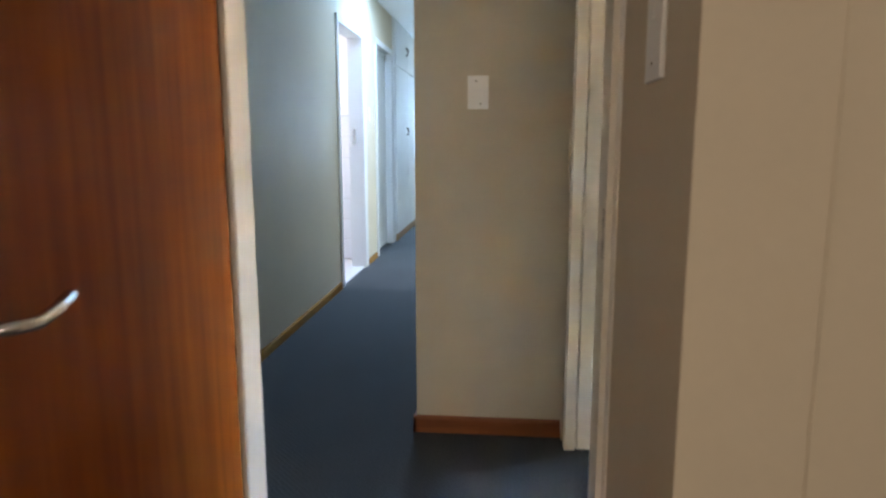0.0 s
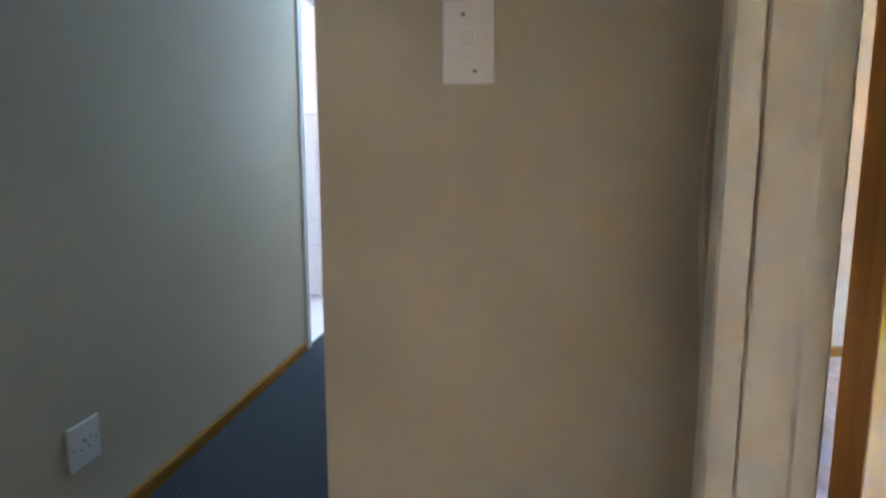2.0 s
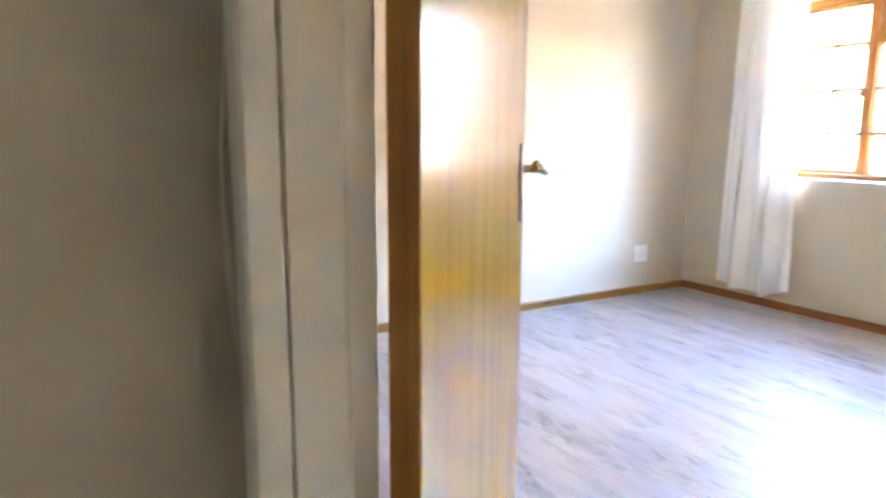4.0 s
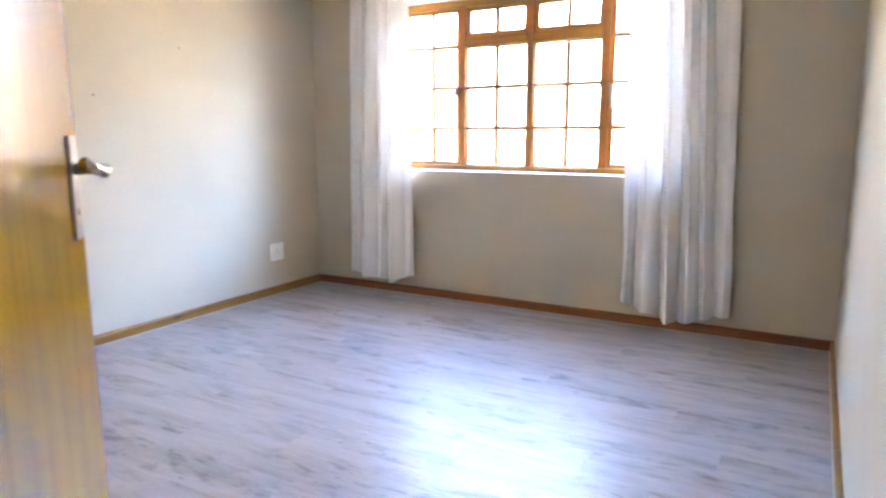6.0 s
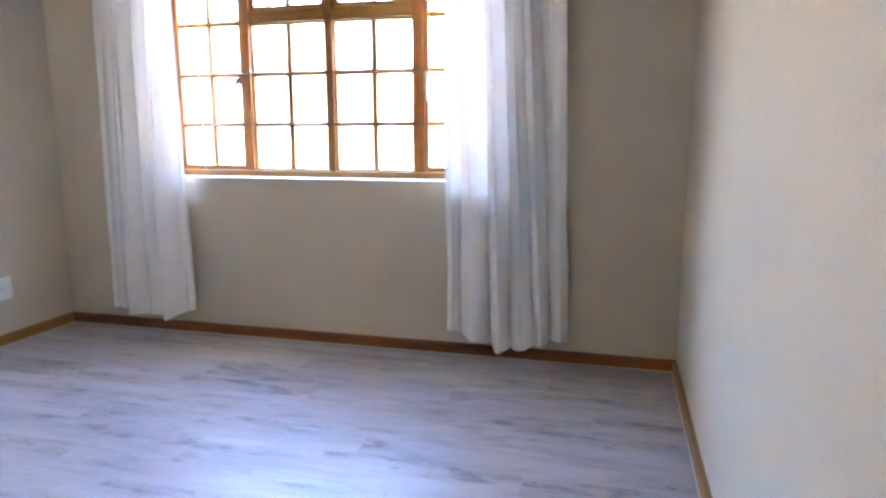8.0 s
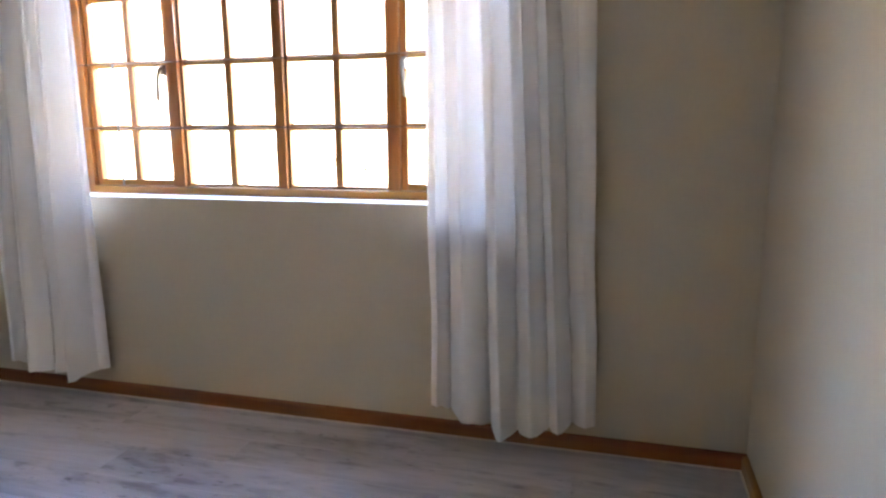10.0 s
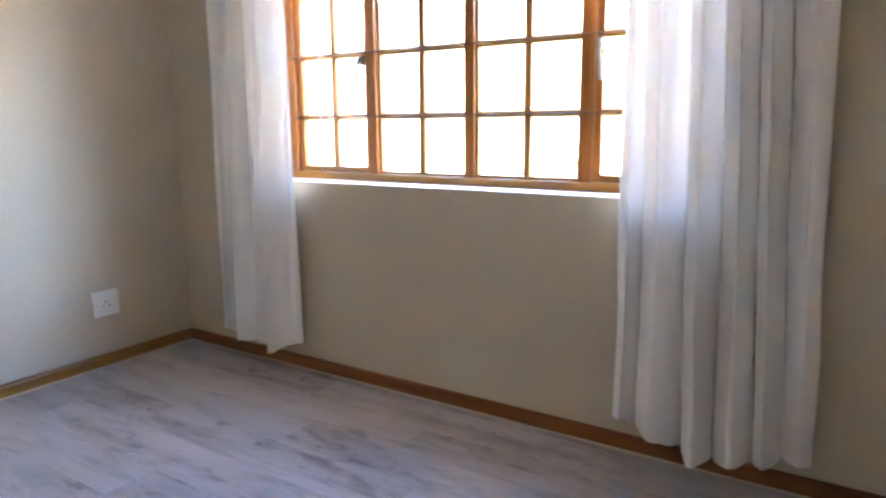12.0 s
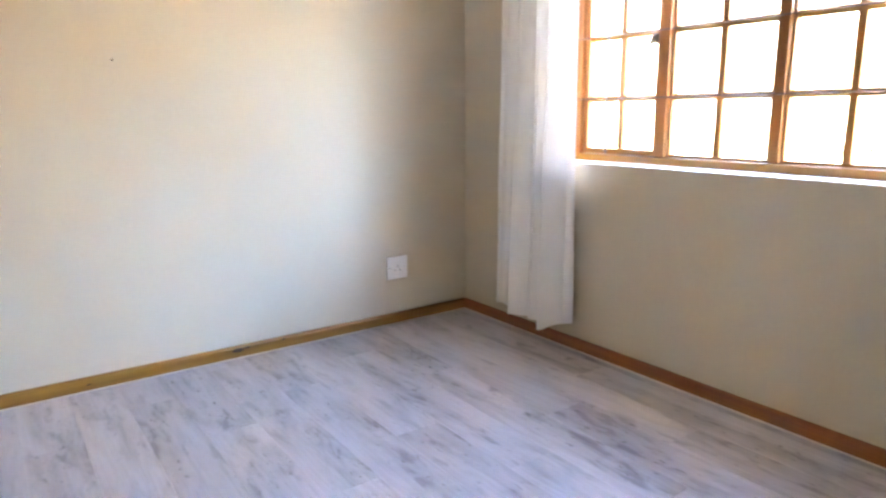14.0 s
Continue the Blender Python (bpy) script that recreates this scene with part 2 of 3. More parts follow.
PLATE_STEEL, _t, _b = material("worn_plate_steel", (0.30, 0.27, 0.24), 0.38, 0.6)
STEEL, _t, _b = material("brushed_steel", (0.62, 0.60, 0.57), 0.25, 1.0)
BRONZE, _t, _b = material("dark_bronze", (0.10, 0.075, 0.055), 0.4, 0.8)
DULL_STEEL, _t, _b = material("dull_plated_steel", (0.62, 0.57, 0.50), 0.5, 0.2)
ROD, _t, _b = material("brown_rod_paint", (0.20, 0.095, 0.055), 0.5)
CABLE, _t, _b = material("cream_cable", (0.74, 0.66, 0.52), 0.5)
PINE_Y = wood("varnished_pine_y", (0.22, 0.088, 0.010), (0.33, 0.148, 0.018), (0.42, 0.20, 0.03), 1, 0.45)
PINE_X = wood("varnished_pine_x", (0.22, 0.088, 0.010), (0.33, 0.148, 0.018), (0.42, 0.20, 0.03), 0, 0.45)
# The skirting pine again, with the window wall's shade put into its colour.
PINE_SHADED = wood("varnished_pine_shaded", (0.19, 0.055, 0.010), (0.27, 0.086, 0.014), (0.33, 0.115, 0.022), 1, 0.3)
PINE_Z = wood("varnished_window_timber", (0.24, 0.075, 0.016), (0.36, 0.13, 0.03), (0.45, 0.18, 0.045), 2, 0.3)
MERANTI = wood("red_meranti", (0.20, 0.055, 0.016), (0.29, 0.085, 0.024), (0.37, 0.12, 0.035), 0, 0.35)
DOOR_RED = wood("sapele_veneer", (0.21, 0.046, 0.005), (0.32, 0.077, 0.007), (0.40, 0.110, 0.012), 2, 0.4, 1.1, 0.0, 0.25)
DOOR_GOLD = wood("golden_veneer", (0.36, 0.190, 0.008), (0.45, 0.250, 0.011), (0.52, 0.295, 0.016), 2, 0.21, 0.8, 0.0, 0.5, 0.0, 0.3)
DOOR_EDGE = wood("door_edge_timber", (0.36, 0.135, 0.016), (0.47, 0.19, 0.024), (0.55, 0.235, 0.034), 2, 0.4, 1.4)
PINE_DULL = wood("worn_pine_skirting", (0.22, 0.088, 0.010), (0.31, 0.14, 0.018), (0.38, 0.18, 0.03), 1, 0.75, 1.0, 0.0, 0.1)
KNOT = paint("dark_pine_knot", (0.07, 0.028, 0.010), 0.5, 0.2)
CARPET = carpet_material()
LAMINATE = laminate_material()
CLOTH = cloth_material()
GLASS = glass_material()
TILE = paint("white_glazed_tile", (0.80, 0.81, 0.83), 0.12, 0.015, 0.02)
GROUT = paint("pale_grout", (0.62, 0.62, 0.6), 0.9)
CAULK = paint("cream_floor_seal", (0.70, 0.62, 0.52), 0.6)
DARK_GLOSS, _t, _b = material("dark_gloss", (0.03, 0.035, 0.04), 0.08)
PLASTER_OUT = paint("sunlit_garden_plaster", (0.34, 0.285, 0.21), 0.9)
PAVING = paint("pale_concrete", (0.64, 0.60, 0.52), 0.9, 0.1)
LEAF, _t, _b = material("shrub_leaf", (0.008, 0.017, 0.012), 0.9, 0, 0.05)


# ---- large structure ----
def slab(name, axis, at, thick, a0, a1, openings=(), top=CEIL, mat=None, label="taupe painted plaster wall"):
    """An upright wall across x or y, with openings (from, to, sill, head) cut through it."""
    bm = bmesh.new()

    def put(p, q, z0, z1):
        if q - p < 1e-4 or z1 - z0 < 1e-4:
            return
        if axis == "x":
            add_box(bm, (at, p, z0), (at + thick, q, z1))
        else:
            add_box(bm, (p, at, z0), (q, at + thick, z1))
    cursor = a0
    for p, q, sill, head in sorted(openings):
        put(cursor, p, 0, top)
        put(p, q, 0, sill)
        put(p, q, head, top)
        cursor = q
    put(cursor, a1, 0, top)
    return thing(name, bm, mat or WALL, label, "wall", "structure")


WY0, WY1, WZ0, WZ1 = 0.06, 2.125, 0.945, 2.15     # window opening
BO0, BO1, HEAD = -0.905, -0.072, 2.06             # bedroom doorway
slab("wall_window", "x", XW, OUT - XW, YR - 0.12, YL + 0.12, [(WY0, WY1, WZ0, WZ1)])
slab("wall_bedroom_far", "y", YL, 0.12, 0.0, XW)
slab("wall_bedroom_near", "y", YR - 0.05, 0.05, XB, XW)
slab("wall_hall_bedroom", "x", XH, XB - XH, YA0, YL, [(BO0, BO1, 0, HEAD)])
slab("wall_hall_stub", "y", 0.0, 0.11, 0.0, XH)
slab("wall_passage_inner", "x", 0.0, 0.11, 0.11, 11.5, [(3.45, 4.25, 0.0, 2.06)])
# Unseen spare room, added to hold the lamp that shines into the passage.
slab("wall_spare_window", "x", 2.4, 0.12, 2.958, 5.12, [(3.3, 4.5, 0.95, 2.05)])
slab("wall_spare_side", "y", 5.0, 0.12, 0.11, 2.4)
slab("wall_passage_long", "x", CL - 0.12, 0.12, YA0, 11.5, [(2.56, 3.50, 0, 2.09), (4.05, 5.0, 0, 2.14)])
slab("wall_passage_end", "y", 11.5, 0.12, CL - 0.12, 0.11, [(-0.85, -0.15, 1.2, 2.2)])
slab("wall_first_doorway", "y", YA0, YA1 - YA0, -1.7, XH, [(-0.315, 0.60, 0, HEAD)])
slab("wall_study_side", "x", 0.582, 0.138, -1.642, YA0)
slab("wall_study_front", "y", -1.642, 0.12, XH + 0.12, 3.4)
slab("wall_study_right", "x", 3.4, 0.12, -8.0, -1.5)
# The openings in these two walls are added for the study lamps.
slab("wall_study_left", "x", -1.82, 0.12, -8.0, YA1, [(-5.0, -3.8, 0.9, 2.1)])
slab("wall_study_back", "y", -8.0, 0.12, -1.7, 3.4, [(0.55, 2.05, 0.9, 2.1)])
slab("wall_bathroom_far", "x", -2.85, 0.12, 2.0, 4.0, [(2.65, 3.55, 1.3, 2.1)], mat=CEILING, label="white painted bathroom wall above tiles")
slab("wall_bathroom_side", "y", 3.88, 0.12, -2.73, CL - 0.12, mat=CEILING, label="white painted bathroom wall above tiles")
slab("wall_bathroom_near", "y", 2.0, 0.12, -2.73, CL - 0.12, mat=CEILING, label="white painted bathroom wall above tiles")
slab("wall_store_back", "x", -2.0, 0.12, 4.0, 5.2)
slab("wall_store_side", "y", 5.1, 0.12, -1.88, CL - 0.12)


def unseen_pane(name, lo, hi):
    """A plain opaque pane, never seen, that closes an opening made for a lamp."""
    return thing(name, boxes((lo, hi)), CEILING, "plain unseen pane closing an opening made for a lamp", "window", "structure")


unseen_pane("window_2", (0.55, -8.0, 0.9), (2.05, -7.95, 2.1))
unseen_pane("window_3", (-1.80, -5.0, 0.9), (-1.75, -3.8, 2.1))
unseen_pane("window_4", (2.46, 3.3, 0.95), (2.51, 4.5, 2.05))
unseen_pane("window_5", (-0.85, 11.56, 1.2), (-0.15, 11.61, 2.2))
unseen_pane("window_6", (-2.84, 2.65, 1.3), (-2.79, 3.55, 2.1))


def plate(name, lo, hi, mat, label):
    return thing(name, boxes((lo, hi)), mat, label, name.split("_")[0], "structure")


thing("floor_hall", boxes(((CL - 0.12, YA0, -0.1), (XH, 11.5, 0.0)), ((XH, BO0 + 0.02, -0.1), (XB - 0.06, BO1 - 0.002, 0.001))), CARPET, "dark blue-grey ribbed carpet", "floor", "structure")
plate("floor_study", (-1.82, -8.0, -0.1), (3.52, YA0, 0.0), CARPET, "dark blue-grey ribbed carpet")
plate("floor_spare", (0.0, 2.958, -0.1), (2.52, 5.12, -0.003), CARPET, "dark blue-grey carpet of the added unseen room")
plate("ceiling_spare", (XH, 2.958, CEIL), (2.52, 5.12, CEIL + 0.12), CEILING, "white ceiling of the added unseen room")
plate("floor_bathroom", (-2.85, 2.0, -0.1), (CL - 0.12, 4.0, -0.002), TILE, "white tiled bathroom floor")
plate("floor_store", (-2.0, 4.0, -0.1), (CL - 0.12, 5.22, -0.002), CARPET, "dark carpeted store floor")
plate("floor_bedroom", (XB - 0.059, YR - 0.1, -0.1), (XW, YL, -0.006), GROUT, "grey screed under limed oak laminate boards")
plate("ceiling_bedroom", (XH, YR - 0.12, CEIL), (OUT, YL + 0.12, CEIL + 0.12), CEILING, "white painted bedroom ceiling")
thing("ceiling_hall", boxes(((CL - 0.12, YA0, CEIL), (XH, 2.8, CEIL + 0.12)), ((CL - 0.12, 3.8, CEIL), (XH, 11.62, CEIL + 0.12)),
                            ((CL - 0.12, 2.8, CEIL), (-0.73, 3.8, CEIL + 0.12)), ((-0.23, 2.8, CEIL), (XH, 3.8, CEIL + 0.12))), CEILING, "white painted passage ceiling with an opening added for a lamp", "ceiling", "structure")
unseen_pane("window_7", (-0.73, 2.8, CEIL + 0.07), (-0.23, 3.8, CEIL + 0.115))
plate("ceiling_study", (-1.82, -8.0, CEIL), (3.52, YA0, CEIL + 0.12), CEILING, "white painted ceiling of the first room")
plate("ceiling_bathroom", (-2.85, 2.0, CEIL), (CL - 0.12, 5.22, CEIL + 0.12), CEILING, "white bathroom ceiling")


# ---- skirting boards ----
def skirting(name, a, b, inward, height, thick, mat, label, seal=True):
    """A skirting board along a wall line from a to b, with a rounded upper edge; inward points into the room."""
    a, b, n = Vector((*a, 0)), Vector((*b, 0)), Vector((*inward, 0))
    prof = [(0, 0), (thick, 0), (thick, height - 0.012), (thick * 0.75, height - 0.004), (thick * 0.35, height), (0, height)]
    bm = bmesh.new()
    ends = [[bm.verts.new(p + n * d + Vector((0, 0, z))) for d, z in prof] for p in (a, b)]
    for i in range(len(prof)):
        j = (i + 1) % len(prof)
        bm.faces.new((ends[0][i], ends[0][j], ends[1][j], ends[1][i]))
    bm.faces.new(ends[0])
    bm.faces.new(ends[1])
    bmesh.ops.recalc_face_normals(bm, faces=bm.faces)
    ob = thing(name, bm, mat, label, "baseboard", "structure")
    if seal:
        lo = a + n * (thick + 0.0005)
        hi = b + n * (thick + 0.006)
        p = [min(lo.x, hi.x), min(lo.y, hi.y)]
        q = [max(lo.x, hi.x), max(lo.y, hi.y)]
        part("sealant_bead", boxes(((*p, 0.0), (*q, 0.004))), CAULK, ob, "thin cream sealant line")
    return ob


skirting("baseboard_window_wall", (XW, YR), (XW, YL), (-1, 0), 0.062, 0.018, PINE_SHADED, "honey-varnished pine skirting under the window, shade put into its colour")
skirting("baseboard_far_wall", (XB, YL), (XW - 0.018, YL), (0, -1), 0.062, 0.018, PINE_X, "honey-varnished pine skirting with dark knots")
for x, z, r in ((3.375, 0.040, 0.020), (3.42, 0.046, 0.009), (3.615, 0.050, 0.008), (2.71, 0.030, 0.007)):
    bm = bmesh.new()
    bmesh.ops.create_uvsphere(bm, u_segments=12, v_segments=6, radius=1.0, matrix=Matrix.LocRotScale((x, YL - 0.0178, z), None, (r * 1.5, 0.0008, r * 0.55)))
    part("knot", bm, KNOT, bpy.data.objects["baseboard_far_wall"], "dark knot in the pine")
skirting("baseboard_near_wall", (XB + 0.02, YR), (XW - 0.018, YR), (0, 1), 0.062, 0.018, PINE_X, "honey-varnished pine skirting by the door")
skirting("baseboard_door_wall", (XB, -0.02), (XB, YL - 0.018), (1, 0), 0.062, 0.018, PINE_Y, "honey-varnished pine skirting behind the door")
skirting("baseboard_stub", (-0.012, 0.0), (0.578, 0.0), (0, -1), 0.068, 0.018, MERANTI, "red-brown stained timber skirting", False)
skirting("baseboard_stub_side", (0.0, -0.018), (0.0, 11.5), (-1, 0), 0.068, 0.012, MERANTI, "red-brown stained timber skirting", False)
skirting("baseboard_passage", (CL, YA1), (CL, 2.53), (1, 0), 0.055, 0.016, PINE_DULL, "honey-varnished pine skirting in the passage", False)
skirting("baseboard_passage_short", (CL, 3.60), (CL, 4.0), (1, 0), 0.055, 0.016, PINE_DULL, "short honey-varnished pine skirting between doors", False)


# ---- sockets and switches ----
def wall_plate(name, at, rz, width, height, label, category, kind_of):
    """A plate on a wall, built facing -y, then turned and set at its centre."""
    ob = holder(name, at, label, category, rz=rz)
    bm = bmesh.new()
    add_box(bm, (-width / 2, -0.009, -height / 2), (width / 2, 0.0, height / 2), 0.003)
    part("cover_plate", bm, PLASTIC, ob)
    if kind_of == "switch":
        part("switch_surround", boxes(((-0.017, -0.0112, -0.022), (0.017, -0.0088, 0.022)), bevel=0.001), PLASTIC, ob)
        bm = boxes(((-0.011, -0.0155, -0.003), (0.011, -0.011, 0.018)), bevel=0.0015)
        bmesh.ops.rotate(bm, verts=bm.verts, cent=(0, -0.011, 0.008), matrix=Matrix.Rotation(radians(6), 3, "X"))
        part("rocker", bm, PLASTIC, ob)
        spots = [(-0.008, height * 0.33), (0.010, -height * 0.34)]
    elif kind_of == "blank":
        for k in (-1, 0, 1):
            part("rocker", boxes(((-0.011, -0.013, k * 0.03 - 0.010), (0.011, -0.0088, k * 0.03 + 0.010)), bevel=0.0015), PLASTIC, ob)
        spots = [(0, height * 0.4), (0, -height * 0.4)]
    else:
        for x, z, r in ((-0.001, 0.010, 0.0050), (-0.017, -0.014, 0.0036), (0.016, -0.014, 0.0036)):
            bm = bmesh.new()
            add_tube(bm, [(x, -0.0087, z), (x, -0.0096, z)], r, 10)
            part("socket_hole", bm, PLASTIC_DARK, ob, "dark pin hole")
        part("rocker", boxes(((0.022, -0.0135, 0.008), (0.038, -0.0088, 0.026)), bevel=0.0015), PLASTIC, ob)
        spots = [(-0.05, 0.0), (0.05, 0.0)]
    for x, z in spots:
        bm = bmesh.new()
        add_tube(bm, [(x, -0.0086, z), (x, -0.0102, z)], 0.0032, 10)
        part("screw", bm, SCREW, ob, "small steel screw head")
    return ob


wall_plate("light_switch", (0.239, 0.0, 1.344), 0, 0.078, 0.122, "white plastic light switch on taupe wall", "light switch", "switch")
wall_plate("wall_socket", (CL, 0.638, 0.325), 90, 0.136, 0.132, "white square socket low on passage wall", "socket", "socket")
wall_plate("wall_socket", (4.318, YL, 0.326), 0, 0.134, 0.132, "white square socket low on bedroom wall", "socket", "socket")
wall_plate("light_switch", (CL, 3.725, 1.42), 90, 0.075, 0.125, "white light switch between two passage doors", "light switch", "switch")
wall_plate("switch_panel", (0.582, -1.412, 1.392), -90, 0.108, 0.27, "tall white multi-way switch plate by doorway", "light switch", "blank")


# ---- doors ----
def steel_jamb(outline, top=HEAD):
    return prism(outline, 0.0, top)


def lever_set(leaf, x, z, side, toward):
    """A lever handle on its long plate; side is -1 or 1 across the leaf, toward the way the lever points along it."""
    s = side
    face = 0.0 if s < 0 else 0.04
    lock = part("lock_plate", boxes(((x - 0.02, min(face, face + s * 0.006), z - 0.115), (x + 0.02, max(face, face + s * 0.006), z + 0.055)), bevel=0.002),
                PLATE_STEEL, leaf, "worn steel lock plate")
    bm = bmesh.new()
    y0 = face + s * 0.005
    add_tube(bm, [(x, y0, z), (x, y0 + s * 0.022, z), (x, y0 + s * 0.040, z), (x + toward * 0.012, y0 + s * 0.050, z),
                  (x + toward * 0.045, y0 + s * 0.053, z - 0.003), (x + toward * 0.085, y0 + s * 0.050, z + 0.004),
                  (x + toward * 0.122, y0 + s * 0.044, z + 0.014)], 0.0095, 12)
    part("lever_handle", bm, STEEL, leaf, "curved brushed steel lever")
    bm = bmesh.new()
    add_tube(bm, [(x, y0, z - 0.07), (x, y0 + s * 0.0015, z - 0.07)], 0.007, 10)
    part("keyhole", bm, PLASTIC_DARK, leaf, "dark keyhole")
    return lock


def hinge_part(leaf, z, mat):
    bm = bmesh.new()
    add_tube(bm, [(-0.004, 0.044, z - 0.045), (-0.004, 0.044, z + 0.045)], 0.006, 8)
    part("hinge", bm, mat, leaf, "steel butt hinge")


# bedroom doorway
door = holder("door_1", (0, 0, 0), "golden veneered bedroom door standing half open", "door", "structure")
part("frame_jamb", steel_jamb([(0.598, -0.0725), (0.586, -0.0725), (0.581, -0.078), (0.581, -0.120), (0.585, -0.125), (0.620, -0.125), (0.623, -0.122), (0.624, -0.102), (0.630, -0.102),
                               (0.631, -0.114), (0.696, -0.114), (0.701, -0.117), (0.732, -0.117), (0.737, -0.112), (0.7395, -0.0725)]), ENAMEL, door, "cream painted steel jamb")
part("frame_jamb", steel_jamb([(0.598, -0.926), (0.580, -0.918), (0.583, -0.885), (0.600, -0.874), (0.745, -0.872), (0.752, -0.926)]), ENAMEL, door, "cream painted steel jamb")
part("frame_head", boxes(((0.582, -0.90, 2.0), (0.763, -0.10, 2.07)), bevel=0.004), ENAMEL, door, "cream painted steel head")
leaf = part("leaf", boxes(((0, 0.0, 0.008), (0.80, 0.04, 1.995)), bevel=0.0015), DOOR_GOLD, door, "golden lacquered wood-veneer leaf")
leaf.matrix_local = pose(0.763, -0.177, 0, 0, 0, 45.2)
part("leaf_edge", boxes(((-0.0022, 0.0012, 0.009), (-0.0002, 0.0388, 1.994))), DOOR_EDGE, leaf, "dark red-brown door edge")
part("leaf_edge", boxes(((0.8002, 0.0012, 0.009), (0.8022, 0.0388, 1.994))), DOOR_EDGE, leaf, "dark red-brown door edge")
lever_set(leaf, 0.755, 1.142, -1, -1)
lever_set(leaf, 0.755, 1.142, 1, -1)
for z in (0.25, 1.75):
    hinge_part(leaf, z, STEEL)
bm = bmesh.new()
add_tube(bm, [(-0.0015, 0.019, 0.655), (-0.0035, 0.019, 0.655)], 0.009, 10)
part("edge_stud", bm, BRONZE, leaf, "dark round stud")

# first doorway
door = holder("door_2", (0, 0, 0), "red-brown veneered door standing wide open", "door", "structure")
part("frame_jamb", steel_jamb([(-0.274, YA1 + 0.004), (-0.274, -1.046), (-0.278, -1.050), (-0.3145, -1.050), (-0.3145, YA1),
                               (-0.345, YA1 + 0.002), (-0.345, YA1 + 0.014), (-0.280, YA1 + 0.012)]), CREAM, door, "cream-white painted steel jamb")
jamb = part("frame_jamb", steel_jamb([(0.565, YA1 + 0.004), (0.572, YA1 + 0.012), (0.598, YA1 + 0.012), (0.598, -1.100), (0.588, -1.106), (0.580, -1.100), (0.578, -1.058), (0.565, -1.056)]),
            ENAMEL, door, "cream painted steel jamb")
part("strike_plate", boxes(((0.5630, -1.052, 0.905), (0.5648, -1.022, 1.015)), bevel=0.0005), DULL_STEEL, jamb, "worn steel strike plate")
for z in (0.935, 0.985):
    part("strike_slot", boxes(((0.5622, -1.041, z - 0.010), (0.5629, -1.032, z + 0.010))), SCREW, jamb, "dark latch slot")
part("frame_head", boxes(((-0.314, -1.064, 2.0), (0.598, YA1 + 0.010, 2.07)), bevel=0.004), CREAM, door, "cream-white painted steel head")
leaf = part("leaf", boxes(((0, 0.0, 0.008), (0.81, 0.04, 1.995)), bevel=0.0015), DOOR_RED, door, "glossy red-brown veneer leaf")
leaf.matrix_local = pose(-0.322, -1.068, 0, 0, 0, -90.3)
lever_set(leaf, 0.745, 0.945, 1, -1)
lever_set(leaf, 0.745, 0.945, -1, -1)
for z in (0.25, 1.75):
    hinge_part(leaf, z, STEEL)


def passage_doorway(name, y0, y1, head, label):
    ob = holder(name, (0, 0, 0), label, "door", "structure")
    w = 0.055
    for a, b in ((y0 - 0.005, y0 + w), (y1 - w, y1 + 0.07)):
        part("frame_jamb", boxes(((CL - 0.125, a, 0.0), (CL + 0.014, b, head)), bevel=0.005), WHITE_DULL, ob)
    part("frame_head", boxes(((CL - 0.125, y0 - 0.005, head + 0.001), (CL + 0.016, y1 + 0.07, head + 0.055)), bevel=0.005), WHITE_DULL, ob)
    return ob


door = passage_doorway("door_3", 2.56, 3.50, 2.07, "white bathroom door frame with white door opened inward")
leaf = part("leaf", boxes(((0, 0, 0.008), (0.80, 0.04, 2.05)), bevel=0.002), WHITE_DULL, door, "white painted leaf")
leaf.matrix_local = pose(CL - 0.13, 2.62, 0, 0, 0, 180)
lever_set(leaf, 0.74, 1.2, 1, -1)
part("strike_plate", boxes(((CL - 0.09, 3.440, 1.14), (CL - 0.06, 3.4445, 1.28))), STEEL, door, "steel strike plate")
door = passage_doorway("door_4", 4.05, 5.0, 2.12, "closed white passage door with narrow dark panel")
leaf = part("leaf", boxes(((CL - 0.10, 4.105, 0.01), (CL - 0.06, 4.945, 2.115)), bevel=0.002), WHITE_DULL, door, "flat white painted leaf")
# Narrow glossy dark panel, high on the near side of the leaf.
part("dark_panel", boxes(((CL - 0.061, 4.16, 1.60), (CL - 0.055, 4.36, 2.06))), DARK_GLOSS, leaf, "narrow dark upright panel")
part("lock_plate", boxes(((CL - 0.060, 4.24, 1.17), (CL - 0.052, 4.29, 1.30)), bevel=0.002), STEEL, leaf, "grey lock plate")


# ---- passage cupboards ----
def cupboard(y0, y1):
    ob = holder("built_in_cupboard", (CL, y0, 0), "tall white built-in cupboard with bronze pulls", "cupboard", group="passage cupboards")
    w = y1 - y0
    part("carcass", boxes(((0.0, 0.0, 0.0), (0.022, w, CEIL - 0.002))), WHITE_DULL, ob)
    for z0, z1, hz in ((0.09, 2.00, 1.29), (2.03, CEIL - 0.05, 2.26)):
        d = part("cupboard_door", boxes(((0.023, 0.006, z0), (0.043, w - 0.006, z1)), bevel=0.003), WHITE_DULL, ob)
        bm = bmesh.new()
        y = w - 0.09
        add_tube(bm, [(0.043, y, hz - 0.045), (0.066, y, hz - 0.035), (0.072, y, hz), (0.066, y, hz + 0.035), (0.043, y, hz + 0.045)], 0.009, 8)
        part("pull_handle", bm, BRONZE, d, "dark bronze bow pull")
    part("plinth", boxes(((0.0225, 0.002, 0.0), (0.030, w - 0.002, 0.085))), PINE_Y, ob, "varnished timber plinth")
    return ob


first = cupboard(5.08, 5.93)
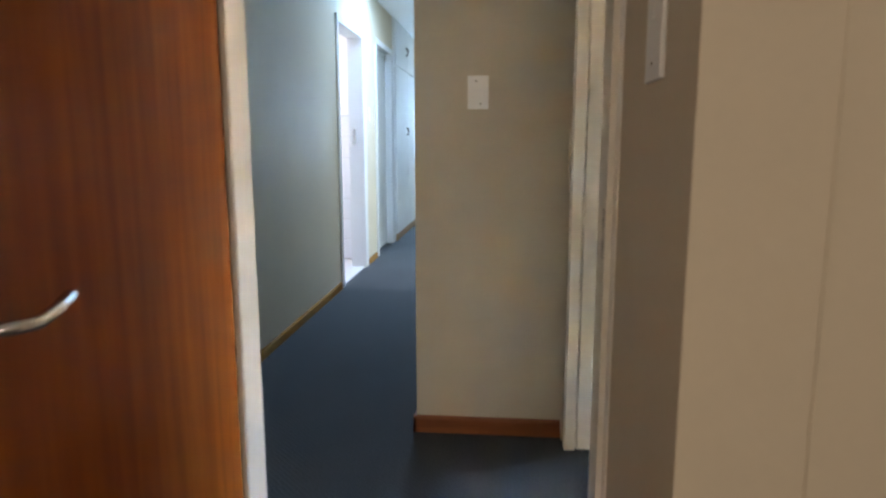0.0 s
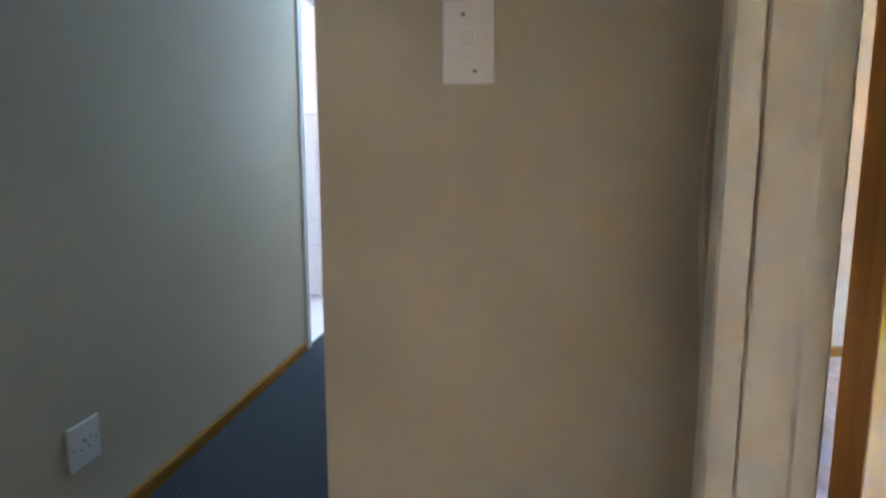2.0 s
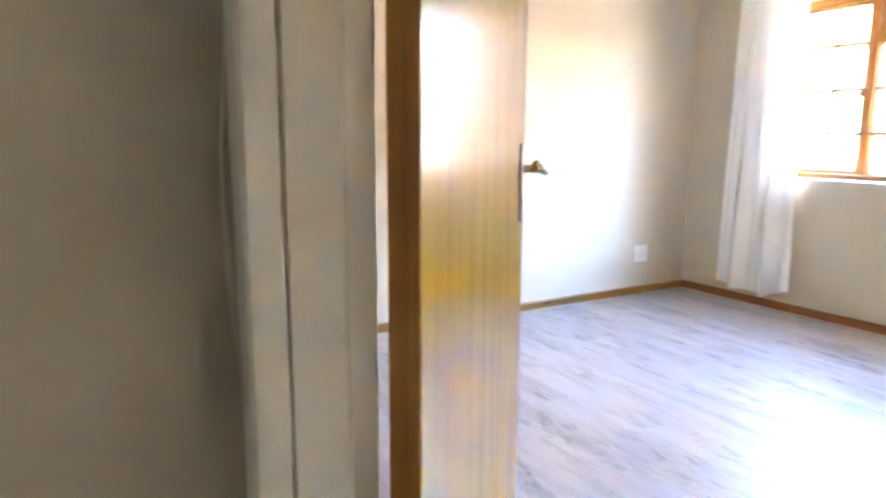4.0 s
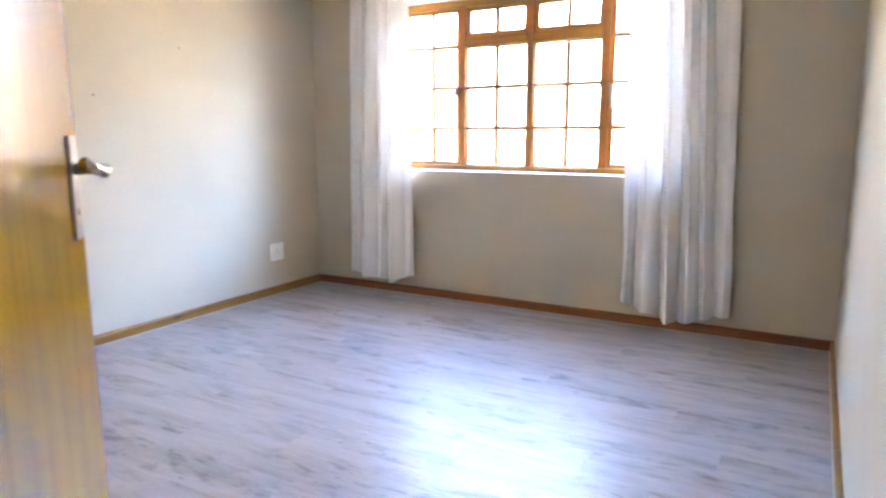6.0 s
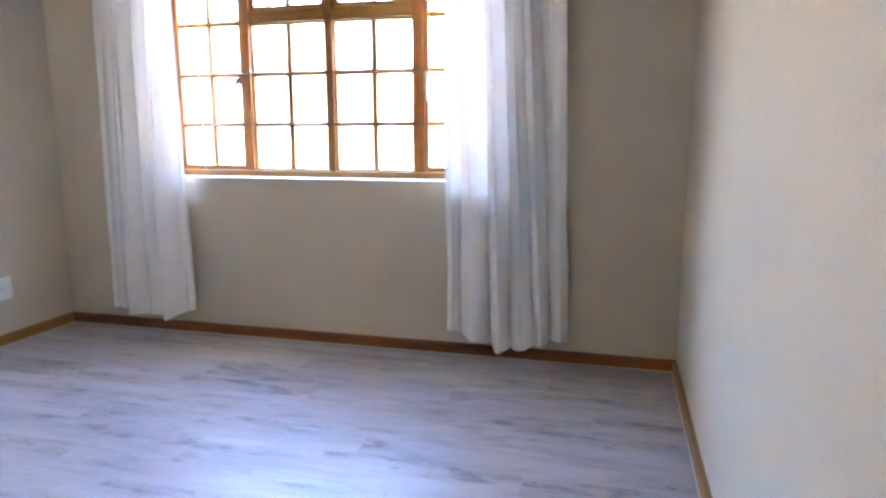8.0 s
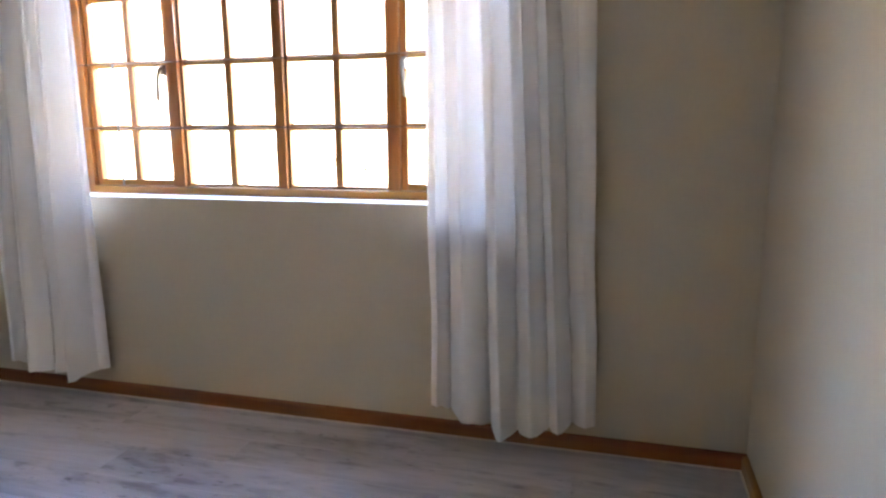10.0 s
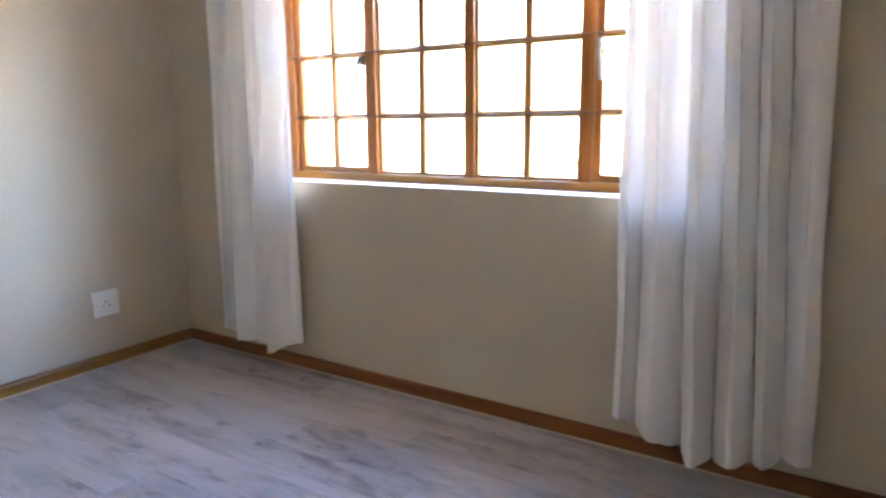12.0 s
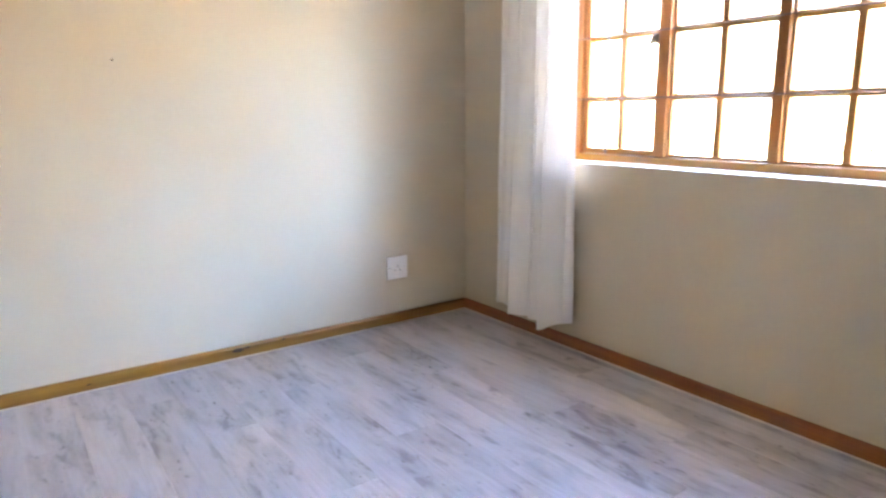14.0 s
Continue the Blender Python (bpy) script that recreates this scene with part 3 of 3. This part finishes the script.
for k in (1, 2):
    copy_thing(first, pose(CL, 5.08 + 0.852 * k, 0))

# ---- bathroom ----
thing("bathroom_tiles", boxes(((-2.725, 2.12, 0.0), (-2.717, 3.88, 1.42))), TILE, "white glazed tiled bathroom wall", "tiles", "structure")
side = thing("bathroom_side_tiles", boxes(((-2.715, 3.872, 0.0), (CL - 0.125, 3.879, 1.42))), GROUT, "white tiled bathroom side wall", "tiles", "structure")
tile = mesh_of("tile", boxes(((0, 0, 0), (0.196, 0.006, 0.196)), bevel=0.002), TILE)
for i in range(7):
    for j in range(7):
        ob = new("tile", tile)
        ob.parent = side
        ob.matrix_local = pose(-2.50 + 0.2 * i, 3.8655, 0.012 + 0.2 * j)

thing("threshold_bathroom", boxes(((CL - 0.1195, 2.616, 0.0), (CL - 0.004, 3.444, 0.006)), bevel=0.002), TILE, "white tiled bathroom threshold", "threshold", "structure")

# ---- small marks on the bedroom wall ----
for x, z in ((3.542, 1.742), (2.944, 1.423)):
    bm = bmesh.new()
    add_tube(bm, [(x, YL, z), (x, YL - 0.006, z - 0.001)], 0.0045, 8)
    thing("wall_plug", bm, BRONZE, "tiny dark plastic plug in the plaster", "wall plug")

# ---- loose cables at the stub ----
def loose_cable(y, shift, label):
    bulge = ((1.15, 0.16, 0.017), (0.13, 0.15, 0.020), (0.62, 0.20, 0.004))
    line = []
    for k in range(61):
        z = 2.4 - 2.4 * k / 60
        out = sum(size * math.exp(-((z + shift - mid) / wide) ** 2) for mid, wide, size in bulge)
        line.append((0.5935 - out, y - 0.3 * out, max(z, 0.002)))
    bm = bmesh.new()
    add_tube(bm, line, 0.0023, 8)
    thing("loose_cable", bm, CABLE, label, "cable", group="cables by the door frame")


loose_cable(-0.047, 0.0, "thin cream cable hanging beside door frame")
loose_cable(-0.041, 0.05, "second thin cream cable in wall corner")
thing("cable_trunking", boxes(((0.752, -1.6455, 0.0), (0.760, -1.642, CEIL - 0.002)), bevel=0.001), WALL, "slim painted cable trunking up the wall", "trunking")

# ---- bedroom window ----
win = holder("window_1", (0, 0, 0), "varnished timber cottage-pane window above plastered sill", "window", "structure")
FX0, FX1 = 4.974, 5.044     # outer frame, in depth
SX0, SX1 = 4.994, 5.034     # sashes
M1, M2, M3 = 1.590, 1.064, 0.540
ROWS = (1.252, 1.543, 1.836)
MW = 0.026
TR = 1.858
for y0, y1 in ((WY1 - 0.05, WY1), (WY0, WY0 + 0.05)):
    part("frame_stile", boxes(((FX0, y0, WZ0 + 0.002), (FX1, y1, WZ1)), bevel=0.004), PINE_Z, win)
part("frame_rail", boxes(((FX0 - 0.006, WY0 + 0.0505, WZ0 + 0.002), (FX1, WY1 - 0.0505, WZ0 + 0.038)), bevel=0.004), PINE_Y, win, "sun-bleached timber bottom rail")
part("frame_rail", boxes(((FX0, WY0 + 0.0505, WZ1 - 0.05), (FX1, WY1 - 0.0505, WZ1)), bevel=0.004), PINE_Y, win)
for m in (M1, M3):
    part("mullion", boxes(((FX0, m - MW, WZ0 + 0.0385), (FX1, m + MW, WZ1 - 0.0505)), bevel=0.005), PINE_Z, win)
part("mullion", boxes(((FX0 + 0.004, M2 - 0.023, WZ0 + 0.0385), (FX1, M2 + 0.023, WZ1 - 0.0505)), bevel=0.005), PINE_Z, win)
for y0, y1 in ((M3 + MW + 0.0005, M2 - 0.0235), (M2 + 0.0235, M1 - MW - 0.0005)):
    part("transom", boxes(((FX0, y0, TR - 0.030), (FX1, y1, TR + 0.034)), bevel=0.005), PINE_Y, win)


def sash(y0, y1, z0, z1, bars, stile, label):
    """A glazed sash with its stiles, glazing bars and panes; bars are the heights of the cross bars."""
    ob = part("sash", boxes(((SX0, y0, z0), (SX1, y0 + stile, z1)), ((SX0, y1 - stile, z0), (SX1, y1, z1)), bevel=0.004), PINE_Z, win, label)
    part("sash_rail", boxes(((SX0 + 0.001, y0 + stile, z0), (SX1 - 0.001, y1 - stile, z0 + stile)), ((SX0 + 0.001, y0 + stile, z1 - stile), (SX1 - 0.001, y1 - stile, z1)), bevel=0.003), PINE_Y, ob)
    mid = (y0 + y1) / 2
    part("glazing_bar", boxes(((SX0 + 0.008, mid - 0.016, z0 + stile), (SX1 - 0.006, mid + 0.016, z1 - stile)), bevel=0.003), PINE_Z, ob)
    for z in bars:
        part("glazing_bar", boxes(((SX0 + 0.010, y0 + stile, z - 0.015), (SX1 - 0.008, y1 - stile, z + 0.015)), bevel=0.003), PINE_Y, ob)
    heights = [z0 + stile, *bars, z1 - stile]
    for a, b in zip(heights, heights[1:]):
        for p, q in ((y0 + stile, mid), (mid, y1 - stile)):
            g = part("pane", boxes(((XG + 0.005, p + 0.002, a + 0.002), (XG + 0.007, q - 0.002, b - 0.002))), GLASS, ob, "clear glass pane")
            g.visible_shadow = False
    return ob


B0 = WZ0 + 0.040
sash(M1 + MW + 0.001, WY1 - 0.052, B0, WZ1 - 0.052, ROWS, 0.028, "side casement of varnished timber")
sash(WY0 + 0.052, M3 - MW - 0.001, B0, WZ1 - 0.052, ROWS, 0.028, "side casement of varnished timber")
for y0, y1 in ((M3 + MW + 0.001, M2 - 0.024), (M2 + 0.024, M1 - MW - 0.001)):
    sash(y0, y1, B0, TR - 0.031, ROWS[:2], 0.012, "fixed light of varnished timber")
    sash(y0, y1, TR + 0.035, WZ1 - 0.052, (), 0.030, "top fanlight of varnished timber")
# slim guard rods across the inside of the frame
for z in ROWS[:2]:
    bm = bmesh.new()
    add_tube(bm, [(FX0 - 0.008, WY0 + 0.004, z), (FX0 - 0.008, WY1 - 0.004, z)], 0.0035, 6)
    part("guard_rod", bm, ROD, win, "slim brown-painted metal rod")
bm = bmesh.new()
add_tube(bm, [(FX0 - 0.014, 1.90, 1.545), (FX0 - 0.014, 1.897, 1.25), (FX0 - 0.014, 1.893, 0.988)], 0.0045, 6)
part("stay_rod", bm, PLATE_STEEL, win, "thin upright stay rod")
for y, s in ((M3 - 0.050, 1), (M1 + 0.050, -1)):
    bm = boxes(((FX0 - 0.012, y - 0.010, 1.485), (FX0 + 0.010, y + 0.010, 1.530)), bevel=0.003)
    add_tube(bm, [(FX0 - 0.012, y, 1.515), (FX0 - 0.030, y, 1.510), (FX0 - 0.034, y - s * 0.006, 1.46), (FX0 - 0.030, y - s * 0.012, 1.37)], 0.0085, 8)
    part("window_catch", bm, PLATE_STEEL, win, "worn metal casement catch")
part("window_sill", boxes(((XW + 0.001, WY0 + 0.001, WZ0 - 0.02), (FX0 - 0.0065, WY1 - 0.001, WZ0 + 0.0035)), bevel=0.003), CEILING, win, "white painted plaster sill")


# ---- curtains ----
def curtain(top, low, depth, hem, seed, label):
    """A gathered curtain: top and low are the lines between its pleats at the rail and at the hem, depth how far each pleat
    stands out, hem the height of each pleat's lower edge."""
    n, per, nv, z_top = len(depth), 26, 60, 2.38

    def surface(i, u, v, out=0.0):
        y_top, y_low = top[i] + (top[i + 1] - top[i]) * u, low[i] + (low[i + 1] - low[i]) * u
        wide = (low[i] - low[i + 1])
        s = (i + u) / n
        bend = v ** 0.8
        y = y_top + (y_low - y_top) * bend
        swell = math.sin(math.pi * u) ** 0.72 if 0 < u < 1 else 0.0
        outer = abs(2 * s - 1) ** 6
        d = depth[i] * (0.62 + 0.38 * v) * (1.0 + 0.22 * noise.noise((i * 3.7 + seed, v * 2.1, 1.0)))
        x = XW - 0.034 - 0.042 * outer - d * swell
        # small secondary creases that die out towards the hem
        x -= 0.007 * math.sin(TAU * 2 * u + i * 1.9 + 2.2 * v) * (1.0 - 0.55 * v) * swell
        x -= 0.006 * noise.noise((s * 11.0, v * 5.0, seed)) + 0.012 * noise.noise((s * 3.0, v * 1.6, seed + 5.0)) * v
        y -= 0.20 * wide * math.sin(TAU * u) * swell * (0.5 + 0.5 * noise.noise((i * 2.3, v * 1.5, seed + 9.0)))
        y += 0.012 * noise.noise((i * 0.9 + u, v * 2.6, seed + 2.0)) * v
        if s < 0.08 or s > 0.92:
            y += 0.009 * noise.noise((seed, v * 6.5, 3.0)) * v
        k = u * u * (3 - 2 * u)
        lower, upper = (hem[i - 1] if i else hem[i]), (hem[i + 1] if i + 1 < n else hem[i])
        edge = hem[i] + (lower - hem[i]) * 0.5 * max(0, 1 - 5 * k) + (upper - hem[i]) * 0.5 * max(0, 5 * k - 4)
        edge += 0.006 * noise.noise((s * 14.0, seed, 0.0))
        return Vector((min(x, XW - 0.014) - out, y, z_top + (edge - z_top) * v))

    def sheet(v0, v1, rows, out=0.0):
        bm = bmesh.new()
        grid = [[bm.verts.new(surface(min(int(c / per), n - 1), c / per - min(int(c / per), n - 1), v0 + (v1 - v0) * j / rows, out)) for c in range(n * per + 1)] for j in range(rows + 1)]
        for a, b in zip(grid, grid[1:]):
            for c in range(n * per):
                bm.faces.new((a[c], a[c + 1], b[c + 1], b[c])).smooth = True
        return bm
    ob = holder("curtain", (0, 0, 0), label, "curtain", group="bedroom curtains")
    cloth = part("cloth", sheet(0.0, 1.0, nv), CLOTH, ob)
    part("hem", sheet(0.982, 1.001, 2, 0.0018), CLOTH, cloth, "turned-up stitched hem")
    return ob


TAU = 2 * math.pi
curtain((2.400, 2.305, 2.190, 2.085, 1.960, 1.900), (2.452, 2.376, 2.205, 2.112, 1.950, 1.868), (0.050, 0.088, 0.068, 0.115, 0.050),
        (0.145, 0.112, 0.118, 0.105, 0.165), 2.3, "gathered white cotton curtain hanging beside the window")
curtain((0.330, 0.295, 0.160, 0.065, -0.020, -0.095, -0.250), (0.318, 0.236, 0.082, -0.034, -0.150, -0.236, -0.326), (0.055, 0.100, 0.145, 0.080, 0.118, 0.058),
        (0.160, 0.118, 0.072, 0.080, 0.125, 0.140), 7.1, "wide gathered white cotton curtain beside the window")
rail = holder("curtain_rail", (0, 0, 0), "white curtain track above the window", "curtain rail")
part("track", boxes(((XW - 0.115, -0.40, 2.375), (XW - 0.085, 2.52, 2.40)), bevel=0.003), WHITE, rail)
for y in (-0.2, 1.07, 2.3):
    part("bracket", boxes(((XW - 0.086, y - 0.012, 2.378), (XW, y + 0.012, 2.398))), WHITE, rail)

# ---- outside the window ----
thing("ground", boxes(((-90, -90, -0.35), (90, 90, -0.25))), PAVING, "pale sunlit concrete yard", "ground", "structure")
thing("roof", boxes(((-3.4, -8.9, CEIL + 0.121), (5.41, 12.4, CEIL + 0.22))), CEILING, "pale roof slab with short eaves", "roof", "structure")


def garden_wall(at, rz, length, height):
    ob = holder("garden_wall", at, "added sand-coloured plaster boundary wall with coping, shapes the window light", "wall", group="garden walls", rz=rz)
    part("wall_body", boxes(((0, 0, 0), (length, 0.2, height))), PLASTER_OUT, ob)
    part("coping", boxes(((0, -0.04, height + 0.001), (length, 0.24, height + 0.07)), bevel=0.01), PAVING, ob)


# Boundary walls added to set how much sky and sun the bedroom gets.
garden_wall((9.2, 1.6, -0.25), 90, 12.0, 2.9)
garden_wall((5.06, -3.6, -0.25), 0, 4.0, 2.5)
# Added block that bounces warm sunlight onto the bedroom's far wall.
shed = holder("outbuilding", (9.0, -3.6, -0.25), "added sand-coloured plastered outbuilding, bounces warm sun into the bedroom", "outbuilding")
part("wall", boxes(((0.02, 0, 0), (3.0, 5.2, 3.5))), PLASTER_OUT, shed)
part("roof", boxes(((-0.18, -0.2, 3.501), (3.2, 5.4, 3.62)), bevel=0.02), PAVING, shed)


def shrub(at, height, count, seed):
    rnd = random.Random(seed)
    ob = holder("shrub", at, "small green shrub against garden wall", "shrub")
    bm = bmesh.new()
    tips = []
    for k in range(7):
        a = TAU * k / 7
        tip = Vector((0.28 * math.cos(a) * rnd.random(), 0.34 * math.sin(a), height * rnd.uniform(0.6, 1.0)))
        add_tube(bm, [(0, 0, 0), tip * 0.5 + Vector((0, 0, 0.1)), tip], 0.012, 5)
        tips.append(tip)
    part("branches", bm, BRONZE, ob, "thin brown branches")
    bm = bmesh.new()
    for _ in range(count):
        tip = rnd.choice(tips)
        c = tip * rnd.uniform(0.45, 1.05) + Vector([rnd.gauss(0, 0.07) for _ in range(3)])
        r = Matrix.Rotation(rnd.uniform(0, TAU), 3, "Z") @ Matrix.Rotation(rnd.uniform(-1, 1), 3, "X")
        q = [bm.verts.new(c + r @ Vector(p)) for p in ((-0.012, 0, 0), (0, -0.03, 0.004), (0.012, 0, 0), (0, 0.035, 0.006))]
        bm.faces.new(q)
    part("leaves", bm, LEAF, ob, "many small green leaves")


shrub((8.4, 1.95, -0.25), 1.3, 900, 5)

# ---- laminate boards ----
rnd = random.Random(11)
floor = bpy.data.objects["floor_bedroom"]
PW, PL = 0.193, 1.28
shapes = {}


def board_mesh(w, l):
    key = (round(w, 3), round(l, 3))
    if key not in shapes:
        shapes[key] = mesh_of("floorboard", boxes(((0.0004, 0.0004, -0.006), (w - 0.0004, l - 0.0004, 0.0)), bevel=0.0009), LAMINATE)
    return shapes[key]


x, k = XB - 0.058, 0
while x < XW - 0.002:
    w = min(PW, XW - x)
    y = YR - 0.03 - (0.0, 0.43, 0.86, 0.21, 0.64)[k % 5] * 1.0
    while y < YL - 0.002:
        a, b = max(y, YR - 0.03), min(y + PL, YL)
        if b - a > 0.03:
            ob = new("floorboard", board_mesh(w, b - a))
            ob.parent = floor
            ob.matrix_local = pose(x, a, 0)
        y += PL
    x, k = x + PW, k + 1
